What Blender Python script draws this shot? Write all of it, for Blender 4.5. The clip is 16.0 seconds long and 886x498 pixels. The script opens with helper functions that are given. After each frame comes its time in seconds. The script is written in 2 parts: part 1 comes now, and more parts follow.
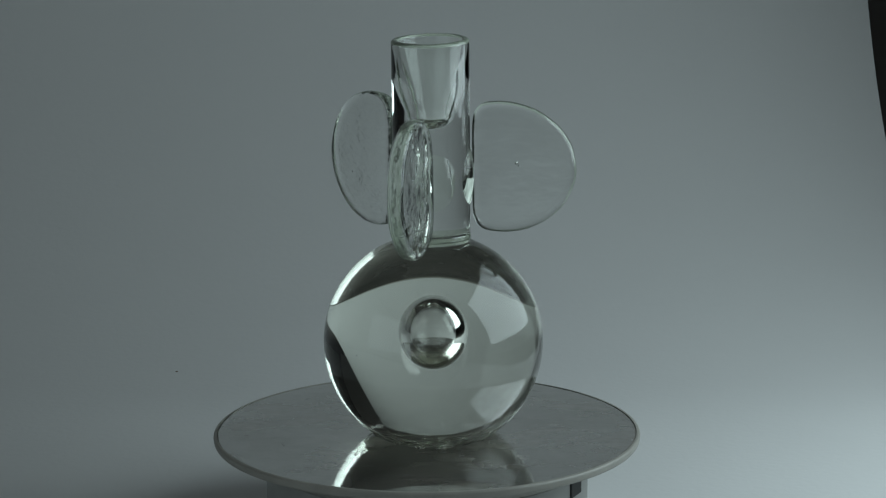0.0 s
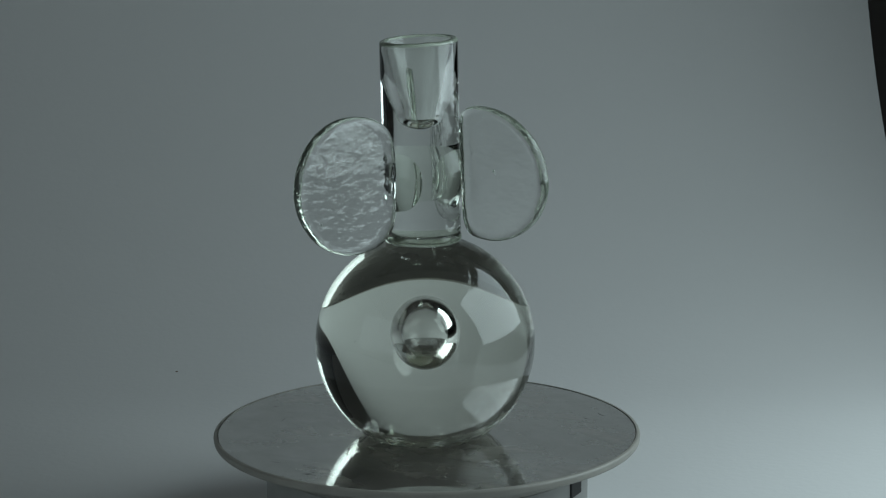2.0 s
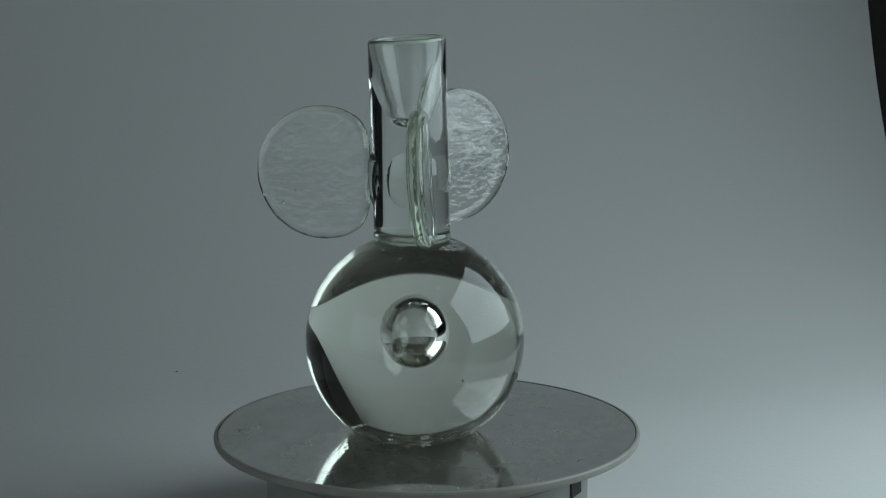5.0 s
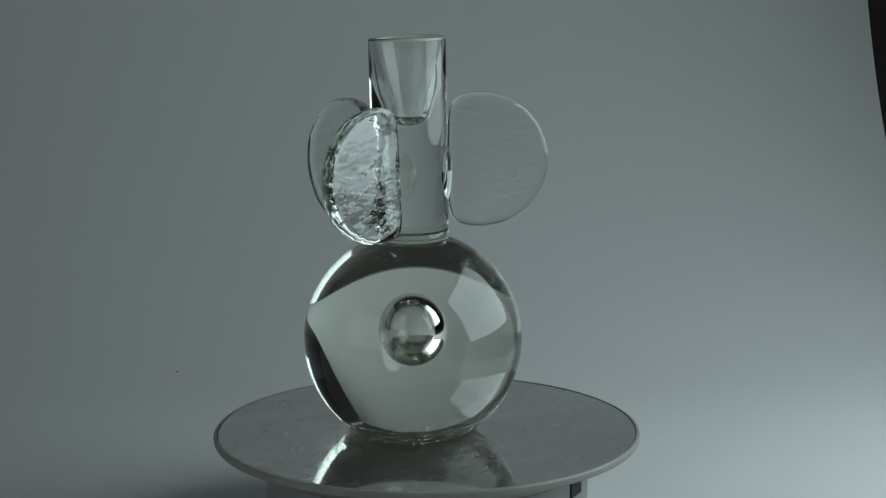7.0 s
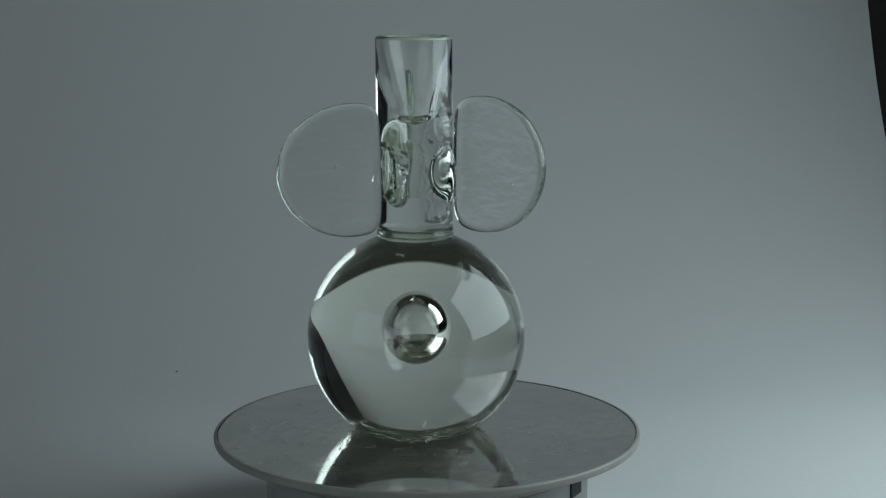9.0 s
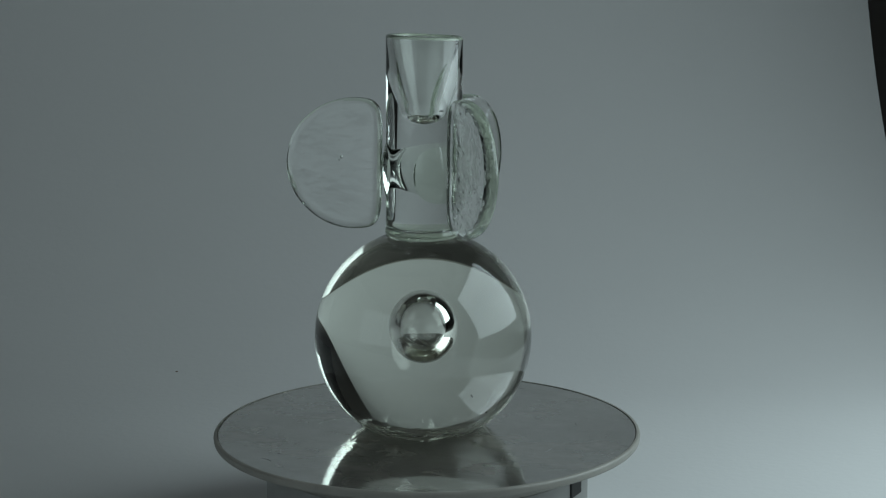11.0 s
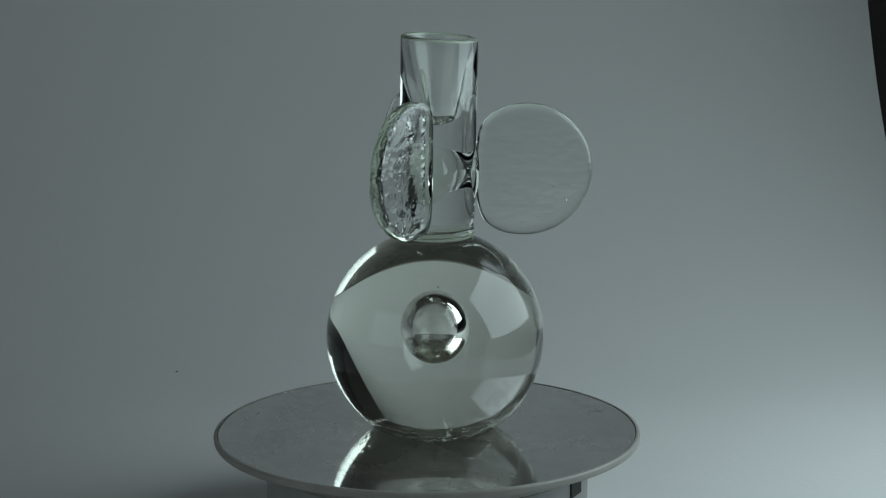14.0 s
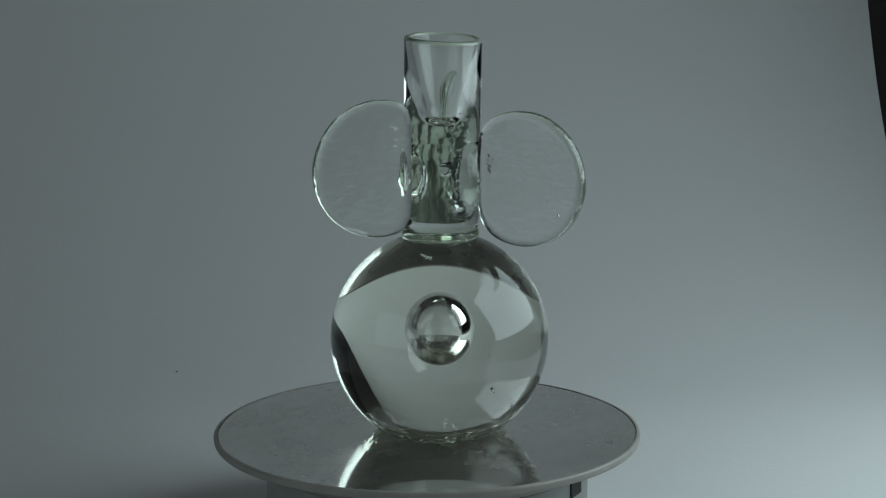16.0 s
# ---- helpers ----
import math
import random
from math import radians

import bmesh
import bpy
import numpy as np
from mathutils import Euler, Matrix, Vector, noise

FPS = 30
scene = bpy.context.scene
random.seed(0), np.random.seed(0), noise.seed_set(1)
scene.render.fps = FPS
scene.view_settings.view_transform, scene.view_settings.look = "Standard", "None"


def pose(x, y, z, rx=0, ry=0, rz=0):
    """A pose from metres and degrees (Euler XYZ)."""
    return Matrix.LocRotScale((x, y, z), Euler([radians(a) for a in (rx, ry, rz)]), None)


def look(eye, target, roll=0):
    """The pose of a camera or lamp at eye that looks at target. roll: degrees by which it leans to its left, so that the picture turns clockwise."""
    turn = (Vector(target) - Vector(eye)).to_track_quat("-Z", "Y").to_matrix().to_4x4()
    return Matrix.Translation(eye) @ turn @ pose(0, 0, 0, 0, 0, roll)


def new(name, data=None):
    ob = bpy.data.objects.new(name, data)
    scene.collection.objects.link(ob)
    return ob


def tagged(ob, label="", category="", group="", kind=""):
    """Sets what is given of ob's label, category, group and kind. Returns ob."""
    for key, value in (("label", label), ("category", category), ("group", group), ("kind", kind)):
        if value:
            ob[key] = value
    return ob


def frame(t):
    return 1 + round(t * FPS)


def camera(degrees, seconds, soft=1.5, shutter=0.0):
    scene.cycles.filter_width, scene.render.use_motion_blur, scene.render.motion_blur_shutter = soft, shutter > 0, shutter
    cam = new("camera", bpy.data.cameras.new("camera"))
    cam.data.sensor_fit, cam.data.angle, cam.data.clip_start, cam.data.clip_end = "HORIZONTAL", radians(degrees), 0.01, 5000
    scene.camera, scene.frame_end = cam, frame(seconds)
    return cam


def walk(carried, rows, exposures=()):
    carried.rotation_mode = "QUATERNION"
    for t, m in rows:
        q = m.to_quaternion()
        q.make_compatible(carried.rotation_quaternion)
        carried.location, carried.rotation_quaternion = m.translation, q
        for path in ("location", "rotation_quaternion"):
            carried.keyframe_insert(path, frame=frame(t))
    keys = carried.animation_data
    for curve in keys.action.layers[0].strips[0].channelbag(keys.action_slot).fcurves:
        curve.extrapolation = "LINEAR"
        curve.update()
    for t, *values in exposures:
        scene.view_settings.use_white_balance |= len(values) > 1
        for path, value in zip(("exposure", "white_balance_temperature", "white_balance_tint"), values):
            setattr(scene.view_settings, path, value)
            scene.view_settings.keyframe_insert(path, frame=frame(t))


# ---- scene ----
# ---- camera ----
cam = camera(23.34, 16.0, soft=1.15)
EYE = (0.0, -0.9721, 0.2784)
VIEW = look(EYE, (0.0080, 0.0088, 0.0842), -0.27)
walk(cam, [(0.0, VIEW), (16.0, VIEW)], exposures=[(0.0, 0.0), (16.0, 0.0)])
TURN = 17.89  # degrees a second, clockwise from above

# ---- world and lights ----
world = bpy.data.worlds.new("world")
scene.world = world
world.use_nodes = True
bg = world.node_tree.nodes["Background"]
bg.inputs["Color"].default_value = (0.55, 0.6, 0.62, 1)
bg.inputs["Strength"].default_value = 0.02


def area_lamp(name, eye, target, sx, sy, power, colour):
    lamp = bpy.data.lights.new(name, "AREA")
    lamp.shape, lamp.size, lamp.size_y = "RECTANGLE", sx, sy
    lamp.energy, lamp.color = power, colour
    ob = new(name, lamp)
    ob.matrix_world = look(eye, target)
    return ob


COOL = (0.795, 0.985, 1.025)
SOFTBOXES = [
    # eye, target, width, height, watts
    ((0.400, -0.020, 0.275), (-0.540, -0.040, -0.095), 0.54, 0.42, 1.90),
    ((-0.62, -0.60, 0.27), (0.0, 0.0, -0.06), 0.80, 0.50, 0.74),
]
for eye, target, sx, sy, watts in SOFTBOXES:
    area_lamp("softbox_lamp", eye, target, sx, sy, watts, COOL)
# dim added fill, no known lamp in the room, thrown up at the white ceiling
area_lamp("added_fill_lamp", (-0.9, -1.2, 0.8), (-0.7, -1.0, 2.0), 0.3, 0.3, 2.3, (0.97, 0.98, 0.95))


# ---- materials ----
def material(name, colour, rough=0.5, metal=0.0, **more):
    m = bpy.data.materials.new(name)
    m.use_nodes = True
    b = m.node_tree.nodes["Principled BSDF"]
    b.inputs["Base Color"].default_value = (*colour, 1)
    b.inputs["Roughness"].default_value = rough
    b.inputs["Metallic"].default_value = metal
    for key, value in more.items():
        b.inputs[key].default_value = value
    return m


def node(m, kind, **values):
    n = m.node_tree.nodes.new(kind)
    for key, value in values.items():
        n.inputs[key].default_value = value
    return n


def link(m, a, out, b, into):
    m.node_tree.links.new(a.outputs[out], b.inputs[into])


def mottled(m, scale, low, high, stretch=(1, 1, 1), bump=0.0, bump_scale=None, rough=None, detail=5.0):
    """Colour from low to high by a noise, with a second, finer noise for relief and gloss."""
    b = m.node_tree.nodes["Principled BSDF"]
    co = node(m, "ShaderNodeTexCoord")
    mp = node(m, "ShaderNodeMapping", Scale=stretch)
    link(m, co, "Object", mp, "Vector")
    n = node(m, "ShaderNodeTexNoise", Scale=scale, Detail=detail, Roughness=0.6)
    link(m, mp, "Vector", n, "Vector")
    ramp = node(m, "ShaderNodeValToRGB")
    ramp.color_ramp.elements[0].position, ramp.color_ramp.elements[1].position = 0.3, 0.7
    ramp.color_ramp.elements[0].color, ramp.color_ramp.elements[1].color = (*low, 1), (*high, 1)
    link(m, n, "Fac", ramp, "Fac")
    link(m, ramp, "Color", b, "Base Color")
    if bump:
        f = node(m, "ShaderNodeTexNoise", Scale=bump_scale or scale * 8, Detail=4.0)
        link(m, mp, "Vector", f, "Vector")
        bp = node(m, "ShaderNodeBump", Strength=1.0, Distance=bump)
        link(m, f, "Fac", bp, "Height")
        link(m, bp, "Normal", b, "Normal")
    if rough:
        r = node(m, "ShaderNodeMapRange")
        r.inputs["To Min"].default_value, r.inputs["To Max"].default_value = rough
        link(m, n, "Fac", r, "Value")
        link(m, r, "Result", b, "Roughness")
    return m


def glass(name, tint, wave=0.0, wave_scale=100.0, stretch=(1, 1, 1)):
    m = material(name, tint, 0.0)
    b = m.node_tree.nodes["Principled BSDF"]
    b.inputs["Transmission Weight"].default_value = 1.0
    b.inputs["IOR"].default_value = 1.51
    if wave:
        co = node(m, "ShaderNodeTexCoord")
        mp = node(m, "ShaderNodeMapping", Scale=stretch)
        link(m, co, "Object", mp, "Vector")
        n = node(m, "ShaderNodeTexNoise", Scale=wave_scale, Detail=1.0, Distortion=0.4)
        link(m, mp, "Vector", n, "Vector")
        bp = node(m, "ShaderNodeBump", Strength=1.0, Distance=wave)
        link(m, n, "Fac", bp, "Height")
        link(m, bp, "Normal", b, "Normal")
    return m


PAPER = mottled(material("pale_paper", (0.70, 0.70, 0.70), 0.85), 6.0, (0.69, 0.69, 0.69), (0.71, 0.71, 0.71), bump=0.0002, bump_scale=220)
STEEL = mottled(material("brushed_steel", (0.6, 0.6, 0.59), 0.2, 1.0), 9.0, (0.62, 0.62, 0.61), (0.80, 0.81, 0.81), stretch=(1, 1.6, 1), bump=0.0000006, bump_scale=420, rough=(0.04, 0.09), detail=9.0)


def hazy(m, share, rough, colour):
    """Mixes a rougher metal lobe into a polished metal, by a streaky noise."""
    tree = m.node_tree
    b = tree.nodes["Principled BSDF"]
    second = node(m, "ShaderNodeBsdfAnisotropic", Color=(*colour, 1), Roughness=rough)
    mix = node(m, "ShaderNodeMixShader")
    co = node(m, "ShaderNodeTexCoord")
    mp = node(m, "ShaderNodeMapping", Scale=(1, 1.5, 1))
    n = node(m, "ShaderNodeTexNoise", Scale=14.0, Detail=9.0, Roughness=0.66)
    r = node(m, "ShaderNodeMapRange")
    r.inputs["From Min"].default_value, r.inputs["From Max"].default_value = 0.3, 0.7
    r.inputs["To Min"].default_value, r.inputs["To Max"].default_value = share
    link(m, co, "Object", mp, "Vector")
    link(m, mp, "Vector", n, "Vector")
    link(m, n, "Fac", r, "Value")
    link(m, r, "Result", mix, "Fac")
    link(m, b, "BSDF", mix, 1)
    link(m, second, "BSDF", mix, 2)
    link(m, mix, "Shader", tree.nodes["Material Output"], "Surface")
    return m


hazy(STEEL, (0.03, 0.44), 0.45, (0.80, 0.755, 0.70))
PLASTIC = mottled(material("grey_plastic", (0.4, 0.4, 0.38), 0.45), 40.0, (0.27, 0.26, 0.235), (0.34, 0.325, 0.295), bump=0.00005, bump_scale=900)
BASE_PLASTIC = mottled(material("base_plastic", (0.3, 0.3, 0.29), 0.5), 40.0, (0.28, 0.28, 0.27), (0.32, 0.32, 0.31))
SCRATCH_DARK = material("dark_scratch", (0.10, 0.10, 0.095), 0.5, 0.6)
SCRATCH_BRIGHT = material("bright_scratch", (0.75, 0.75, 0.74), 0.35, 1.0)
CRUMB = material("crumb", (0.16, 0.10, 0.07), 0.8)
# near-black that carries the shade inside the turntable's gap and slot
BLACK = material("opening_shade_black", (0.012, 0.012, 0.012), 0.6)
DARK_WALL = mottled(material("dark_wall", (0.03, 0.03, 0.03), 0.9), 3.0, (0.025, 0.025, 0.025), (0.035, 0.034, 0.033))
PALE_WALL = mottled(material("pale_wall", (0.6, 0.6, 0.6), 0.9), 3.0, (0.58, 0.58, 0.57), (0.62, 0.62, 0.61))
TABLE = mottled(material("table_top", (0.05, 0.045, 0.04), 0.6), 8.0, (0.04, 0.037, 0.033), (0.06, 0.055, 0.05), stretch=(1, 8, 1))
CLEAR = glass("clear_glass", (0.965, 0.995, 0.905))
NECK_GLASS = glass("neck_glass", (0.965, 0.985, 0.96), 0.00003, 60.0)
FIN_TINT = (0.985, 0.998, 0.98)
FIN_GLASSES = [glass("rippled_glass", FIN_TINT, 0.00032, 190.0, (1, 1, 1.6)), glass("faintly_rippled_glass", FIN_TINT, 0.00026, 190.0, (1, 1, 1.5)), glass("wavy_glass", FIN_TINT, 0.00032, 190.0, (1, 1, 1.7))]


def frosted(m, rough, clear):
    """Ground or chilled glass: part of the light is scattered at the skin."""
    b = m.node_tree.nodes["Principled BSDF"]
    b.inputs["Roughness"].default_value, b.inputs["Transmission Weight"].default_value = rough, clear
    return m


EDGE_GLASS = frosted(glass("green_edge_glass", (0.87, 0.98, 0.82), 0.00022, 320.0), 0.12, 0.88)
RIM_GLASS = frosted(glass("fire_polished_rim_glass", (0.84, 0.96, 0.78), 0.0003, 260.0), 0.25, 0.70)
BASE_GLASS = frosted(glass("base_glass", (0.97, 0.985, 0.84), 0.0007, 150.0, (1, 1, 3.0)), 0.04, 0.93)
COLLAR_GLASS = frosted(glass("collar_glass", (0.86, 0.96, 0.78), 0.0003, 120.0, (1, 1, 3.0)), 0.08, 0.86)
FOOT_GLASS = glass("foot_glass", (0.91, 0.985, 0.88))
BUBBLE = glass("bubble_glass", (1, 1, 1))


# ---- mesh helpers ----
def mesh_object(name, bm, mat, smooth=True):
    me = bpy.data.meshes.new(name)
    bm.to_mesh(me)
    bm.free()
    me.materials.append(mat)
    for f in me.polygons:
        f.use_smooth = smooth
    if smooth:
        me.set_sharp_from_angle(angle=radians(32))
    return new(name, me)


def part(name, bm, mat, parent, label="", smooth=True):
    ob = mesh_object(name, bm, mat, smooth)
    ob.parent = parent
    return tagged(ob, label) if label else ob


def thing(name, label, category, m=None):
    ob = new(name)
    ob.empty_display_size = 0.02
    if m is not None:
        ob.matrix_world = m
    return tagged(ob, label, category)


def lathe(profile, steps=96, centre=lambda z: (0.0, 0.0)):
    """A closed body of turning from (radius, height) pairs that begin and end on the axis."""
    bm = bmesh.new()
    rings = []
    for r, z in profile:
        cx, cy = centre(z)
        if r < 1e-7:
            rings.append([bm.verts.new((cx, cy, z))])
        else:
            rings.append([bm.verts.new((cx + r * math.cos(2 * math.pi * k / steps), cy + r * math.sin(2 * math.pi * k / steps), z)) for k in range(steps)])
    for a, b in zip(rings, rings[1:]):
        for k in range(steps):
            j = (k + 1) % steps
            if len(a) == 1 and len(b) == 1:
                continue
            if len(a) == 1:
                bm.faces.new((a[0], b[j], b[k]))
            elif len(b) == 1:
                bm.faces.new((a[k], a[j], b[0]))
            else:
                bm.faces.new((a[k], a[j], b[j], b[k]))
    bmesh.ops.recalc_face_normals(bm, faces=bm.faces[:])
    return bm


def box(sx, sy, sz, centre=(0, 0, 0), bevel=0.0):
    bm = bmesh.new()
    bmesh.ops.create_cube(bm, size=1.0, matrix=Matrix.Translation(centre) @ Matrix.Diagonal((sx, sy, sz, 1)))
    if bevel:
        bmesh.ops.bevel(bm, geom=bm.edges[:], offset=bevel, segments=2, affect="EDGES", profile=0.5)
    return bm


def arc(cr, cz, radius, a0, a1, n):
    """Points of a circle in a profile, from angle a0 to a1 in degrees."""
    return [(cr + radius * math.cos(radians(a0 + (a1 - a0) * k / n)), cz + radius * math.sin(radians(a0 + (a1 - a0) * k / n))) for k in range(n + 1)]


# ---- setting ----
FLOOR_Z = -0.052


def paper_sweep():
    """A sheet of grey paper that lies on the table and rises behind in one curve."""
    y0, rad, x0, x1, thick = 0.25, 0.43, -0.98, 0.3272, 0.0006
    line = [(-0.45, 0.0), (-0.2, 0.0), (0.0, 0.0), (0.15, 0.0)]
    line += [(y0 + rad * math.sin(radians(a)), rad * (1 - math.cos(radians(a)))) for a in range(0, 91, 3)]
    line += [(y0 + rad, rad + 0.05)]
    bm = bmesh.new()
    cols = 20
    grid = [[bm.verts.new((x0 + (x1 - x0) * c / cols, y, FLOOR_Z + z + 0.0007)) for c in range(cols + 1)] for y, z in line]
    for a, b in zip(grid, grid[1:]):
        for c in range(cols):
            bm.faces.new((a[c], a[c + 1], b[c + 1], b[c]))
    bmesh.ops.recalc_face_normals(bm, faces=bm.faces[:])
    bmesh.ops.solidify(bm, geom=bm.faces[:], thickness=thick)
    ob = mesh_object("backdrop", bm, PAPER)
    return tagged(ob, "seamless grey paper sweep curving up behind the turntable", "backdrop", kind="structure")


def room():
    tz = FLOOR_Z - 0.04
    table = thing("table", "dark wooden table top under the paper sweep", "table")
    part("tabletop", box(2.1, 1.5, 0.038, (-0.1, 0.1, FLOOR_Z - 0.0195), 0.003), TABLE, table)
    for x in (-1.09, 0.89):
        for y in (-0.58, 0.78):
            part("leg", box(0.06, 0.06, 0.70, (x, y, tz - 0.349), 0.003), TABLE, table)
    fz = tz - 0.70
    w, d0, d1, h = 2.0, -2.1, 2.0, 2.5
    for name, size, c in (
        ("floor", (2 * w, d1 - d0, 0.1), (0, (d0 + d1) / 2, fz - 0.05)),
        ("ceiling", (2 * w, d1 - d0, 0.1), (0, (d0 + d1) / 2, fz + h + 0.05)),
        ("wall_north", (2 * w, 0.1, h), (0, d1 + 0.05, fz + h / 2)),
        ("wall_south", (2 * w, 0.1, h), (0, d0 - 0.05, fz + h / 2)),
        ("wall_east", (0.1, d1 - d0, h), (w + 0.05, (d0 + d1) / 2, fz + h / 2)),
        ("wall_west", (0.1, d1 - d0, h), (-w - 0.05, (d0 + d1) / 2, fz + h / 2)),
    ):
        tagged(mesh_object(name, box(*size, c), PALE_WALL if name in ("ceiling", "wall_south", "wall_west", "wall_north") else DARK_WALL, False), "plain studio " + name.split("_")[0], name.split("_")[0], kind="structure")


# ---- turntable ----
PLATE_R = 0.098


def turntable():
    top = thing("turntable", "round grey display turntable with a brushed steel plate", "turntable", pose(0, 0, FLOOR_Z))
    up = -FLOOR_Z
    rim = [(0.0770, up - 0.0124), (0.0795, up - 0.0122), (0.0955, up - 0.0040)] + arc(0.0980, up - 0.0022, 0.0016, -70, -8, 5) + arc(0.0985, up - 0.0010, 0.0013, 0, 90, 6)
    rim += [(0.0981, up + 0.0003), (0.0981, up - 0.0008), (0.09, up - 0.0008)]
    part("rim", lathe([(0, up - 0.0124)] + rim + [(0, up - 0.0008)], 160), PLASTIC, top, "light grey plastic rim")
    plate = part("plate", lathe([(0, -0.0006), (0.0975, -0.0006), (0.0978, -0.0003), (0.0978, -0.0002), (0.0975, 0.0), (0, 0.0)], 160), STEEL, top, "scratched brushed steel plate")
    plate.location = (0, 0, up)
    # shade of the open gap, put in as a near-black disc
    part("neck", lathe([(0, up - 0.0150), (0.0735, up - 0.0150), (0.0735, up - 0.0125), (0, up - 0.0125)], 96), BLACK, top, "black disc standing in for the shaded gap under the rim")
    part("base", lathe([(0, 0.0), (0.0745, 0.0), (0.0755, 0.001), (0.0755, up - 0.0144), (0.0750, up - 0.0139), (0.0737, up - 0.0139), (0.0737, up - 0.0152), (0, up - 0.0152)], 128), BASE_PLASTIC, top, "grey plastic base")
    rng = random.Random(11)
    marks = [(0.0867, -91.2, 0.006, 60), (0.0882, 270.5, 0.005, 20), (0.0871, 51.0, 0.007, 10)]
    marks += [(0.097 * math.sqrt(rng.uniform(0.15, 1.0)), rng.uniform(0, 360), rng.uniform(0.001, 0.006), rng.uniform(-30, 30)) for k in range(46)]
    for k, (r, ang, length, lean) in enumerate(marks):
        a = radians(ang)
        bm = bmesh.new()
        half = rng.uniform(0.00006, 0.00013) if k > 2 else 0.00022
        rows = []
        bow = rng.uniform(-0.15, 0.15) * length
        for j in range(7):
            x = (j / 6 - 0.5) * length
            w = half * (1 - (2 * j / 6 - 1) ** 2) + 0.00002
            y = bow * (1 - (2 * j / 6 - 1) ** 2)
            rows.append([bm.verts.new((x, y + w, 0)), bm.verts.new((x, y, 0.00004)), bm.verts.new((x, y - w, 0))])
        for p, q in zip(rows, rows[1:]):
            for j in (0, 1):
                bm.faces.new((p[j], p[j + 1], q[j + 1], q[j]))
        m = Matrix.Translation((r * math.cos(a), r * math.sin(a), 0.00003)) @ Matrix.Rotation(a + math.pi / 2 + radians(lean), 4, "Z")
        bmesh.ops.transform(bm, matrix=m, verts=bm.verts[:])
        part("scratch", bm, SCRATCH_DARK if k % 3 == 0 or k < 3 else SCRATCH_BRIGHT, plate)
    # the slot is not cut: a solid black block gives its inner shade
    turn = Matrix.Rotation(radians(-26.5), 4, "Z")
    bm = box(0.004, 0.0120, 0.0160, (0.0742, 0, up - 0.0146), 0.0006)
    bmesh.ops.transform(bm, matrix=turn, verts=bm.verts[:])
    part("slot", bm, BLACK, top, "black block standing in for the shaded slot in the base", False)
    return top, plate


# ---- glass candle holder ----
BALL = (0.0032, -0.0054, 0.0435)
BALL_R, BALL_H, BALL_TOP = 0.0508, 0.0514, 0.0502  # half width, half heights below and above the middle
NECK_LOW, NECK_TOP, NECK_R = 0.0905, 0.1836, 0.0178


def axis(z):
    """The leaning neck's centre at the height z."""
    k = (z - 0.0489) / (0.1824 - 0.0489)
    return BALL[0] - 0.00075 * k, BALL[1] - 0.0027 * k


def ball_mesh():
    a0 = -math.degrees(math.asin(BALL[2] / BALL_H))
    a1 = math.degrees(math.asin((NECK_LOW - 0.0001 - BALL[2]) / BALL_TOP))
    rows = [(r, BALL[2] + z * (BALL_TOP if z > 0 else BALL_H) / BALL_R) for r, z in arc(0, 0, BALL_R, a0, a1, 90)]
    bm = lathe([(0, rows[0][1])] + rows + [(0, rows[-1][1])], 160, lambda z: BALL[:2])
    for v in bm.verts:  # the ground, slightly chipped edge of the base
        if 0.00005 < v.co.z < 0.007:
            k = (1 - v.co.z / 0.007) * 0.0009 * noise.noise(v.co * 260.0)
            v.co.x += k * (v.co.x - BALL[0]) / 0.025
            v.co.y += k * (v.co.y - BALL[1]) / 0.025
    return bm


def bubble_mesh():
    bm = bmesh.new()
    bmesh.ops.create_uvsphere(bm, u_segments=64, v_segments=40, radius=0.0108, matrix=Matrix.Translation((BALL[0], BALL[1], BALL[2] + 0.0026)) @ Matrix.Diagonal((1, 1, 1.06, 1)))
    bmesh.ops.reverse_faces(bm, faces=bm.faces[:])
    return bm


def slant(p):
    """How much higher the mouth's cut lies at the point p than at the neck's axis."""
    x, y = axis(p.z)
    return 0.0011 * (0.33 * (p.x - x) + 0.94 * (p.y - y)) / NECK_R


def neck_mesh():
    r, t = NECK_R, NECK_TOP
    low = NECK_LOW
    rows = [(0, low), (r * 0.5, low), (r * 0.86, low), (r * 0.93, low + 0.0003), (r * 0.98, low + 0.0010), (r * 1.005, low + 0.0020), (r * 1.005, low + 0.0030), (r * 0.99, low + 0.0042), (r * 0.985, low + 0.005)]
    rows += [(r * (0.985 + 0.012 * k / 56), low + 0.006 + (t - 0.0020 - low - 0.006) * k / 56) for k in range(57)] + arc(r - 0.0016, t - 0.0016, 0.0016, 5, 90, 8)
    rows += arc(0.0156, t - 0.0010, 0.0010, 90, 180, 5)
    rows += [(0.0146 - 0.0072 * (k / 10) ** 1.5, t - 0.0010 - 0.0320 * k / 10) for k in range(1, 11)]
    rows += [(0.0074 * math.cos(radians(x)), t - 0.0330 - 0.0072 * math.sin(radians(x))) for x in range(9, 90, 9)] + [(0, t - 0.0402)]
    bm = lathe(rows, 144, axis)
    for v in bm.verts:  # the mouth is cut a little aslant and its lip is uneven
        k = max(0.0, (v.co.z - 0.160) / (t - 0.160))
        v.co.z += k * (slant(v.co) + 0.0003 * noise.noise(Vector((v.co.x * 140, v.co.y * 140, 3.0))))
    return bm


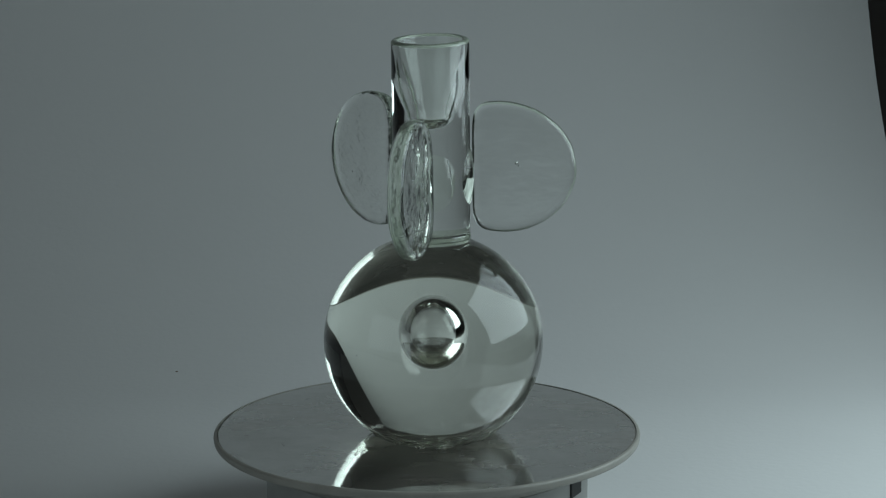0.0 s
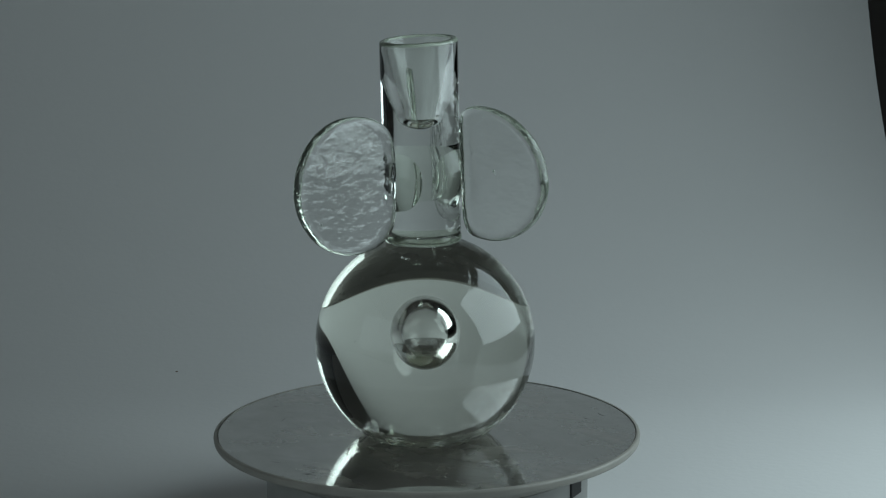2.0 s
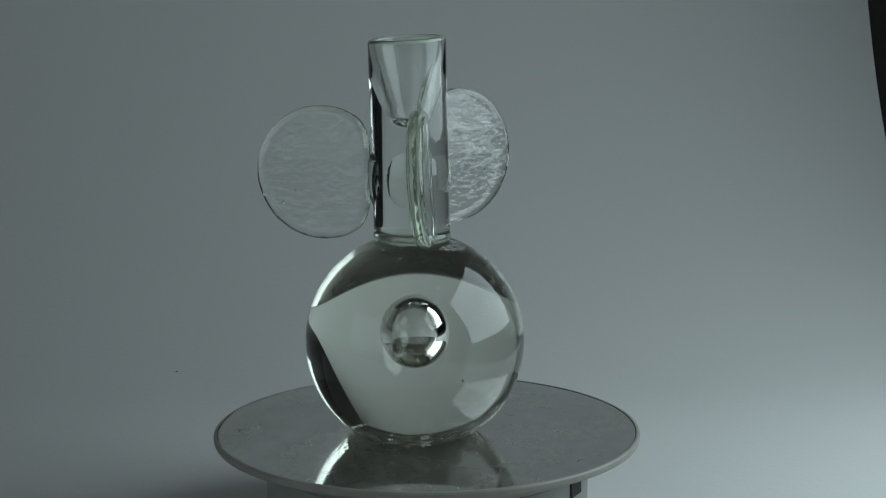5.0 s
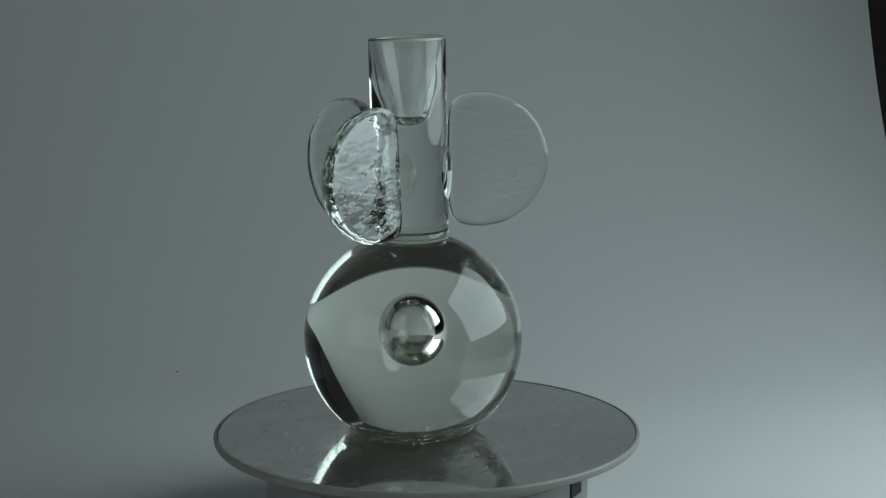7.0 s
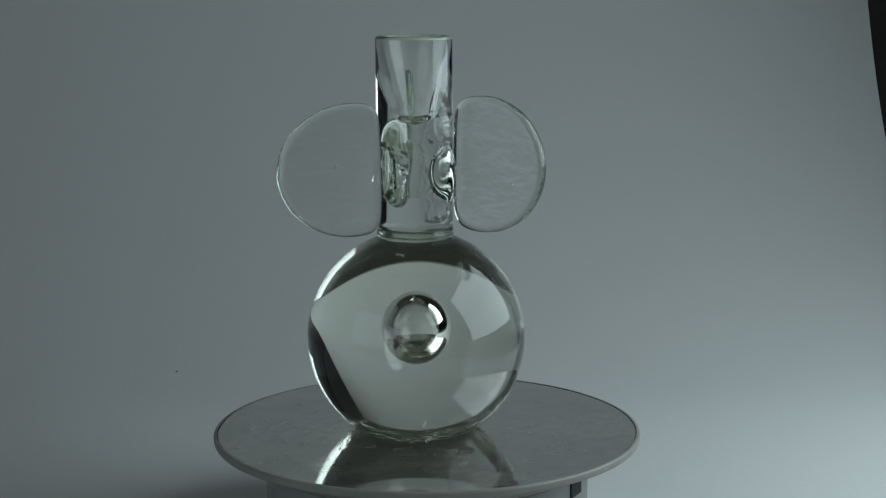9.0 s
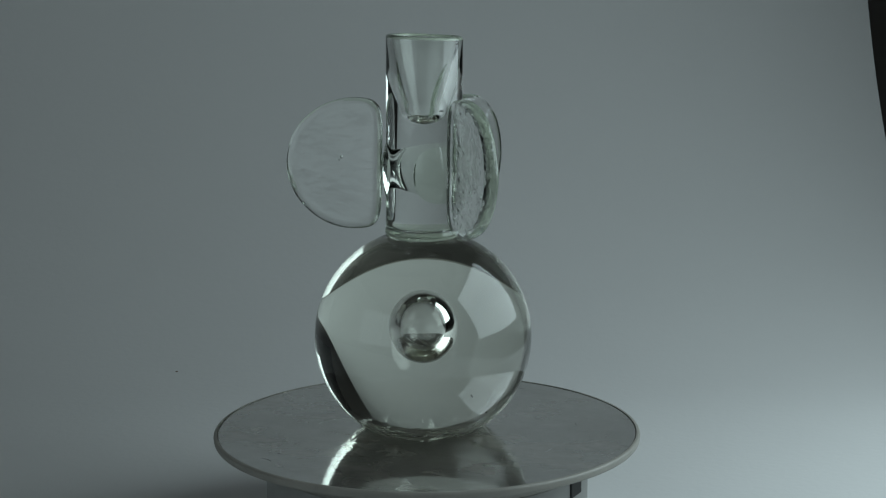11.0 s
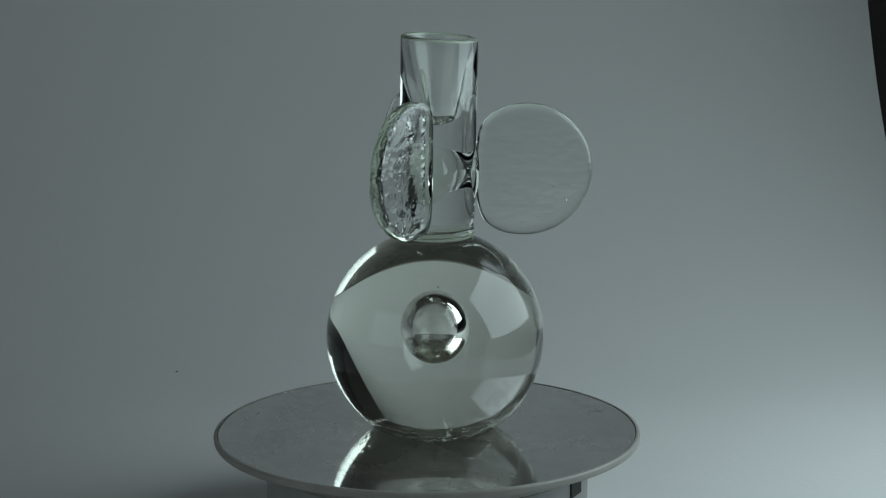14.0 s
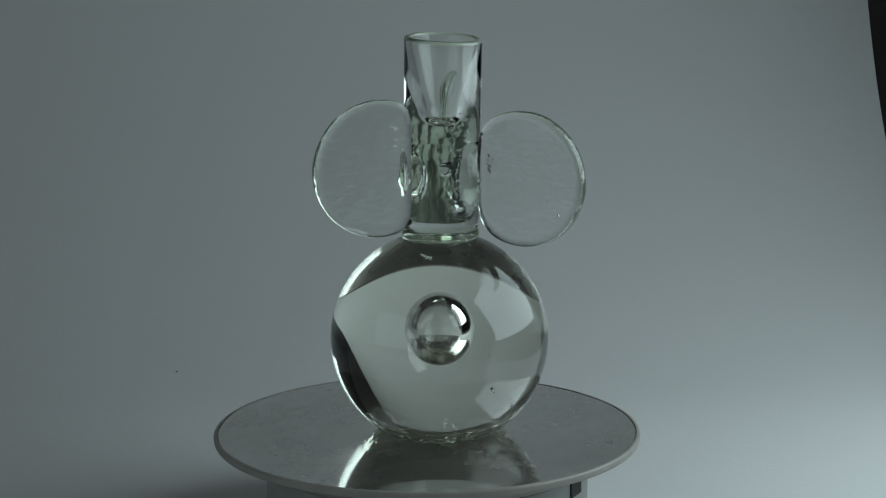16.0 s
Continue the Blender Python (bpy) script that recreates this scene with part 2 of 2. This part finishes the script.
def fin_mesh(c, psi, tau, a, b, spin, half, seed):
    """A thick pressed disc with a rounded, uneven rim, flattened where it faces the neck."""
    psi, tau, spin = radians(psi), radians(tau), radians(spin)
    e = Vector((math.cos(psi), math.sin(psi), 0))
    n = Vector((-math.sin(psi), math.cos(psi), 0))
    v = math.cos(tau) * Vector((0, 0, 1)) + math.sin(tau) * n
    n = e.cross(v).normalized()
    c = Vector(c)
    x0, y0 = axis(c.z)
    cut = (c - Vector((x0, y0, c.z))).dot(e) - NECK_R - 0.0002 - half  # from the centre to the edge that faces the neck

    def outline(th):
        """The disc's edge: an uneven ellipse, flattened where it faces the neck, with rounded corners."""
        wob = 1 + 0.012 * noise.noise(Vector((1.3 * math.cos(th), 1.3 * math.sin(th), seed))) + 0.006 * noise.noise(Vector((5 * math.cos(th), 5 * math.sin(th), seed + 7)))
        r = wob / math.hypot(math.cos(th - spin) / a, math.sin(th - spin) / b)
        if math.cos(th) < -0.05:
            r = (r ** -8 + (-math.cos(th) / cut) ** 8) ** (-1 / 8)
        return Vector((r * math.cos(th), r * math.sin(th)))

    bm = bmesh.new()
    steps = 144
    edge = []
    for k in range(steps):
        th = 2 * math.pi * k / steps
        along = (outline(th + 0.02) - outline(th - 0.02)).normalized()
        edge.append((outline(th), Vector((along.y, -along.x))))
    rings = []
    sections = [(k / 12.0, 0.0, 1.0) for k in range(1, 13)]
    rc = 0.8 * half  # rounding of the rim's two corners
    corner = [(1.0, half - rc + rc * math.sin(radians(x)), (half - rc + rc * math.cos(radians(x))) / half) for x in range(0, 91, 15)]
    sections += corner + [(s, out, -side) for s, out, side in reversed(corner)]
    sections += [(k / 12.0, 0.0, -1.0) for k in range(12, 0, -1)]
    for s, out, side in sections:
        ring = []
        for rim, outward in edge:
            at = rim * s + outward * out
            w = noise.noise(Vector((at.x * 90, at.y * 90, seed + side)))
            thick = half * side * (0.86 + 0.14 * s * s) + 0.00025 * w
            ring.append(bm.verts.new(c + e * at.x + v * at.y + n * thick))
        rings.append(ring)
    for p, q in zip(rings, rings[1:]):
        for k in range(steps):
            j = (k + 1) % steps
            bm.faces.new((p[k], p[j], q[j], q[k]))
    for ring, side in ((rings[0], 1), (rings[-1], -1)):
        hub = bm.verts.new(c + n * half * side * 0.86)
        for k in range(steps):
            bm.faces.new((ring[k], ring[(k + 1) % steps], hub))
    bmesh.ops.recalc_face_normals(bm, faces=bm.faces[:])
    return bm


def fuse(bodies):
    """Closed bodies melted into one; gives back the outer skin of each, open where it runs into the others."""
    obs = []
    for i, bm in enumerate(bodies):
        for f in bm.faces:
            f.material_index = i
        ob = mesh_object("shape", bm, CLEAR)
        for k in range(len(bodies) - 1):
            ob.data.materials.append(CLEAR)
        obs.append(ob)
    for other in obs[1:]:
        mod = obs[0].modifiers.new("fuse", "BOOLEAN")
        mod.operation, mod.solver, mod.object = "UNION", "EXACT", other
    graph = bpy.context.evaluated_depsgraph_get()
    me = bpy.data.meshes.new_from_object(obs[0].evaluated_get(graph))
    skins = []
    for i in range(len(bodies)):
        out = bmesh.new()
        out.from_mesh(me)
        bmesh.ops.delete(out, geom=[f for f in out.faces if f.material_index != i], context="FACES")
        for f in out.faces:
            f.material_index = 0
        skins.append(out)
    for o in obs:
        data = o.data
        bpy.data.objects.remove(o)
        bpy.data.meshes.remove(data)
    bpy.data.meshes.remove(me)
    return skins


FINS = [
    # centre, yaw, tilt, half width, half height, spin, half thickness
    ((-0.0053, -0.0471, 0.1211), -105.4, -0.8, 0.0279, 0.0271, 5.8, 0.0037),
    ((0.0343, -0.0018, 0.1244), -5.5, -3.6, 0.0313, 0.0267, -6.4, 0.0037),
    ((-0.0231, 0.0149, 0.1262), 129.0, 1.1, 0.0283, 0.0278, 0.3, 0.0034),
]


FEET = [(-95.0, 0.0079), (4.0, 0.0078), (133.0, 0.0078)]  # angle on the neck, swelling


def foot_mesh(angle, bulge):
    """The oval swelling by which a disc is fused to the neck."""
    x, y = axis(0.121)
    turn = Matrix.Rotation(radians(angle), 4, "Z")
    bm = bmesh.new()
    bmesh.ops.create_uvsphere(bm, u_segments=48, v_segments=32, radius=1.0)
    m = Matrix.Translation((x, y, 0.121)) @ turn @ Matrix.Translation((0.0117, 0, 0)) @ Matrix.Diagonal((bulge, 0.0120, 0.0200, 1))
    bmesh.ops.transform(bm, matrix=m, verts=bm.verts[:])
    return bm


def candle_holder():
    top = thing("candle_holder", "clear solid glass candle holder with ball foot and disc fins", "candle holder")
    ball = part("ball", ball_mesh(), CLEAR, top, "solid clear glass ball")
    part("air_bubble", bubble_mesh(), BUBBLE, ball, "round air bubble inside the glass ball")
    ball.data.materials.append(BASE_GLASS)
    for f in ball.data.polygons:
        if f.center.z < 0.0085:
            f.material_index = 1
    bodies = [neck_mesh()]
    for i, f in enumerate(FINS):
        bodies += [fin_mesh(*f, seed=3.1 * i), foot_mesh(*FEET[i])]
    skins = fuse(bodies)
    neck = part("neck", skins[0], NECK_GLASS, top, "thick cylindrical glass neck with a tapered candle socket")
    neck.data.materials.append(COLLAR_GLASS)
    neck.data.materials.append(RIM_GLASS)
    for f in neck.data.polygons:
        if NECK_LOW + 0.0001 < f.center.z < NECK_LOW + 0.0044:
            f.material_index = 1
        elif f.center.z - slant(f.center) > NECK_TOP - 0.0014:
            f.material_index = 2
    fins = []
    for i in range(3):
        fin = part("fin", skins[1 + 2 * i], FIN_GLASSES[i], top, "rippled pressed glass disc")
        part("fused_foot", skins[2 + 2 * i], FOOT_GLASS, fin, "smooth oval of melted glass on the neck")
        fins.append(fin)
        psi = radians(FINS[i][1])
        across = Vector((-math.sin(psi), math.cos(psi), 0))
        fin.data.materials.append(EDGE_GLASS)
        for f in fin.data.polygons:
            if abs(f.normal.dot(across)) < 0.75:
                f.material_index = 1
    def seed(parent, place, radius):
        bm = bmesh.new()
        bmesh.ops.create_icosphere(bm, subdivisions=2, radius=radius, matrix=Matrix.Translation(place) @ Matrix.Diagonal((1, 1, 1.3, 1)))
        bmesh.ops.reverse_faces(bm, faces=bm.faces[:])
        part("seed_bubble", bm, BUBBLE, parent)

    rng = random.Random(5)
    for k in range(6):
        a, e, r = rng.uniform(0, 6.28), rng.uniform(-0.6, 0.25), BALL_R - rng.uniform(0.0015, 0.006)
        seed(ball, (BALL[0] + r * math.cos(a) * math.cos(e), BALL[1] + r * math.sin(a) * math.cos(e), BALL[2] + r * math.sin(e)), rng.uniform(0.00012, 0.00028))
    for k, (i, place, radius) in enumerate(((1, (0.0415, -0.0052, 0.1265), 0.0006), (1, (0.0425, -0.0052, 0.1252), 0.0004), (0, (-0.0108, -0.0654, 0.1063), 0.0005), (0, (-0.0085, -0.0600, 0.1125), 0.0003), (2, (-0.0330, 0.0275, 0.1180), 0.0004))):
        seed(fins[i], place, radius)
    return top


def paper_speck():
    bm = bmesh.new()
    bmesh.ops.create_icosphere(bm, subdivisions=2, radius=1.0, matrix=Matrix.Translation((-0.1523, 0.2972, -0.0480)) @ Matrix.Diagonal((0.0009, 0.0007, 0.0004, 1)))
    for v in bm.verts:
        v.co += Vector((1, 1, 0)) * 0.0002 * noise.noise(v.co * 3000)
    tagged(mesh_object("crumb", bm, CRUMB), "tiny reddish brown crumb lying on the grey paper", "crumb")


paper_sweep()
room()
paper_speck()
table_thing, plate = turntable()
holder = candle_holder()


# ---- motion of things ----
def motions():
    times = [0.5 * k for k in range(33)]
    walk(holder, [(t, pose(0, 0, 0.0003, 0, 0, -TURN * t)) for t in times])
    walk(plate, [(t, pose(0, 0, -FLOOR_Z, 0, 0, -TURN * t)) for t in times])


motions()
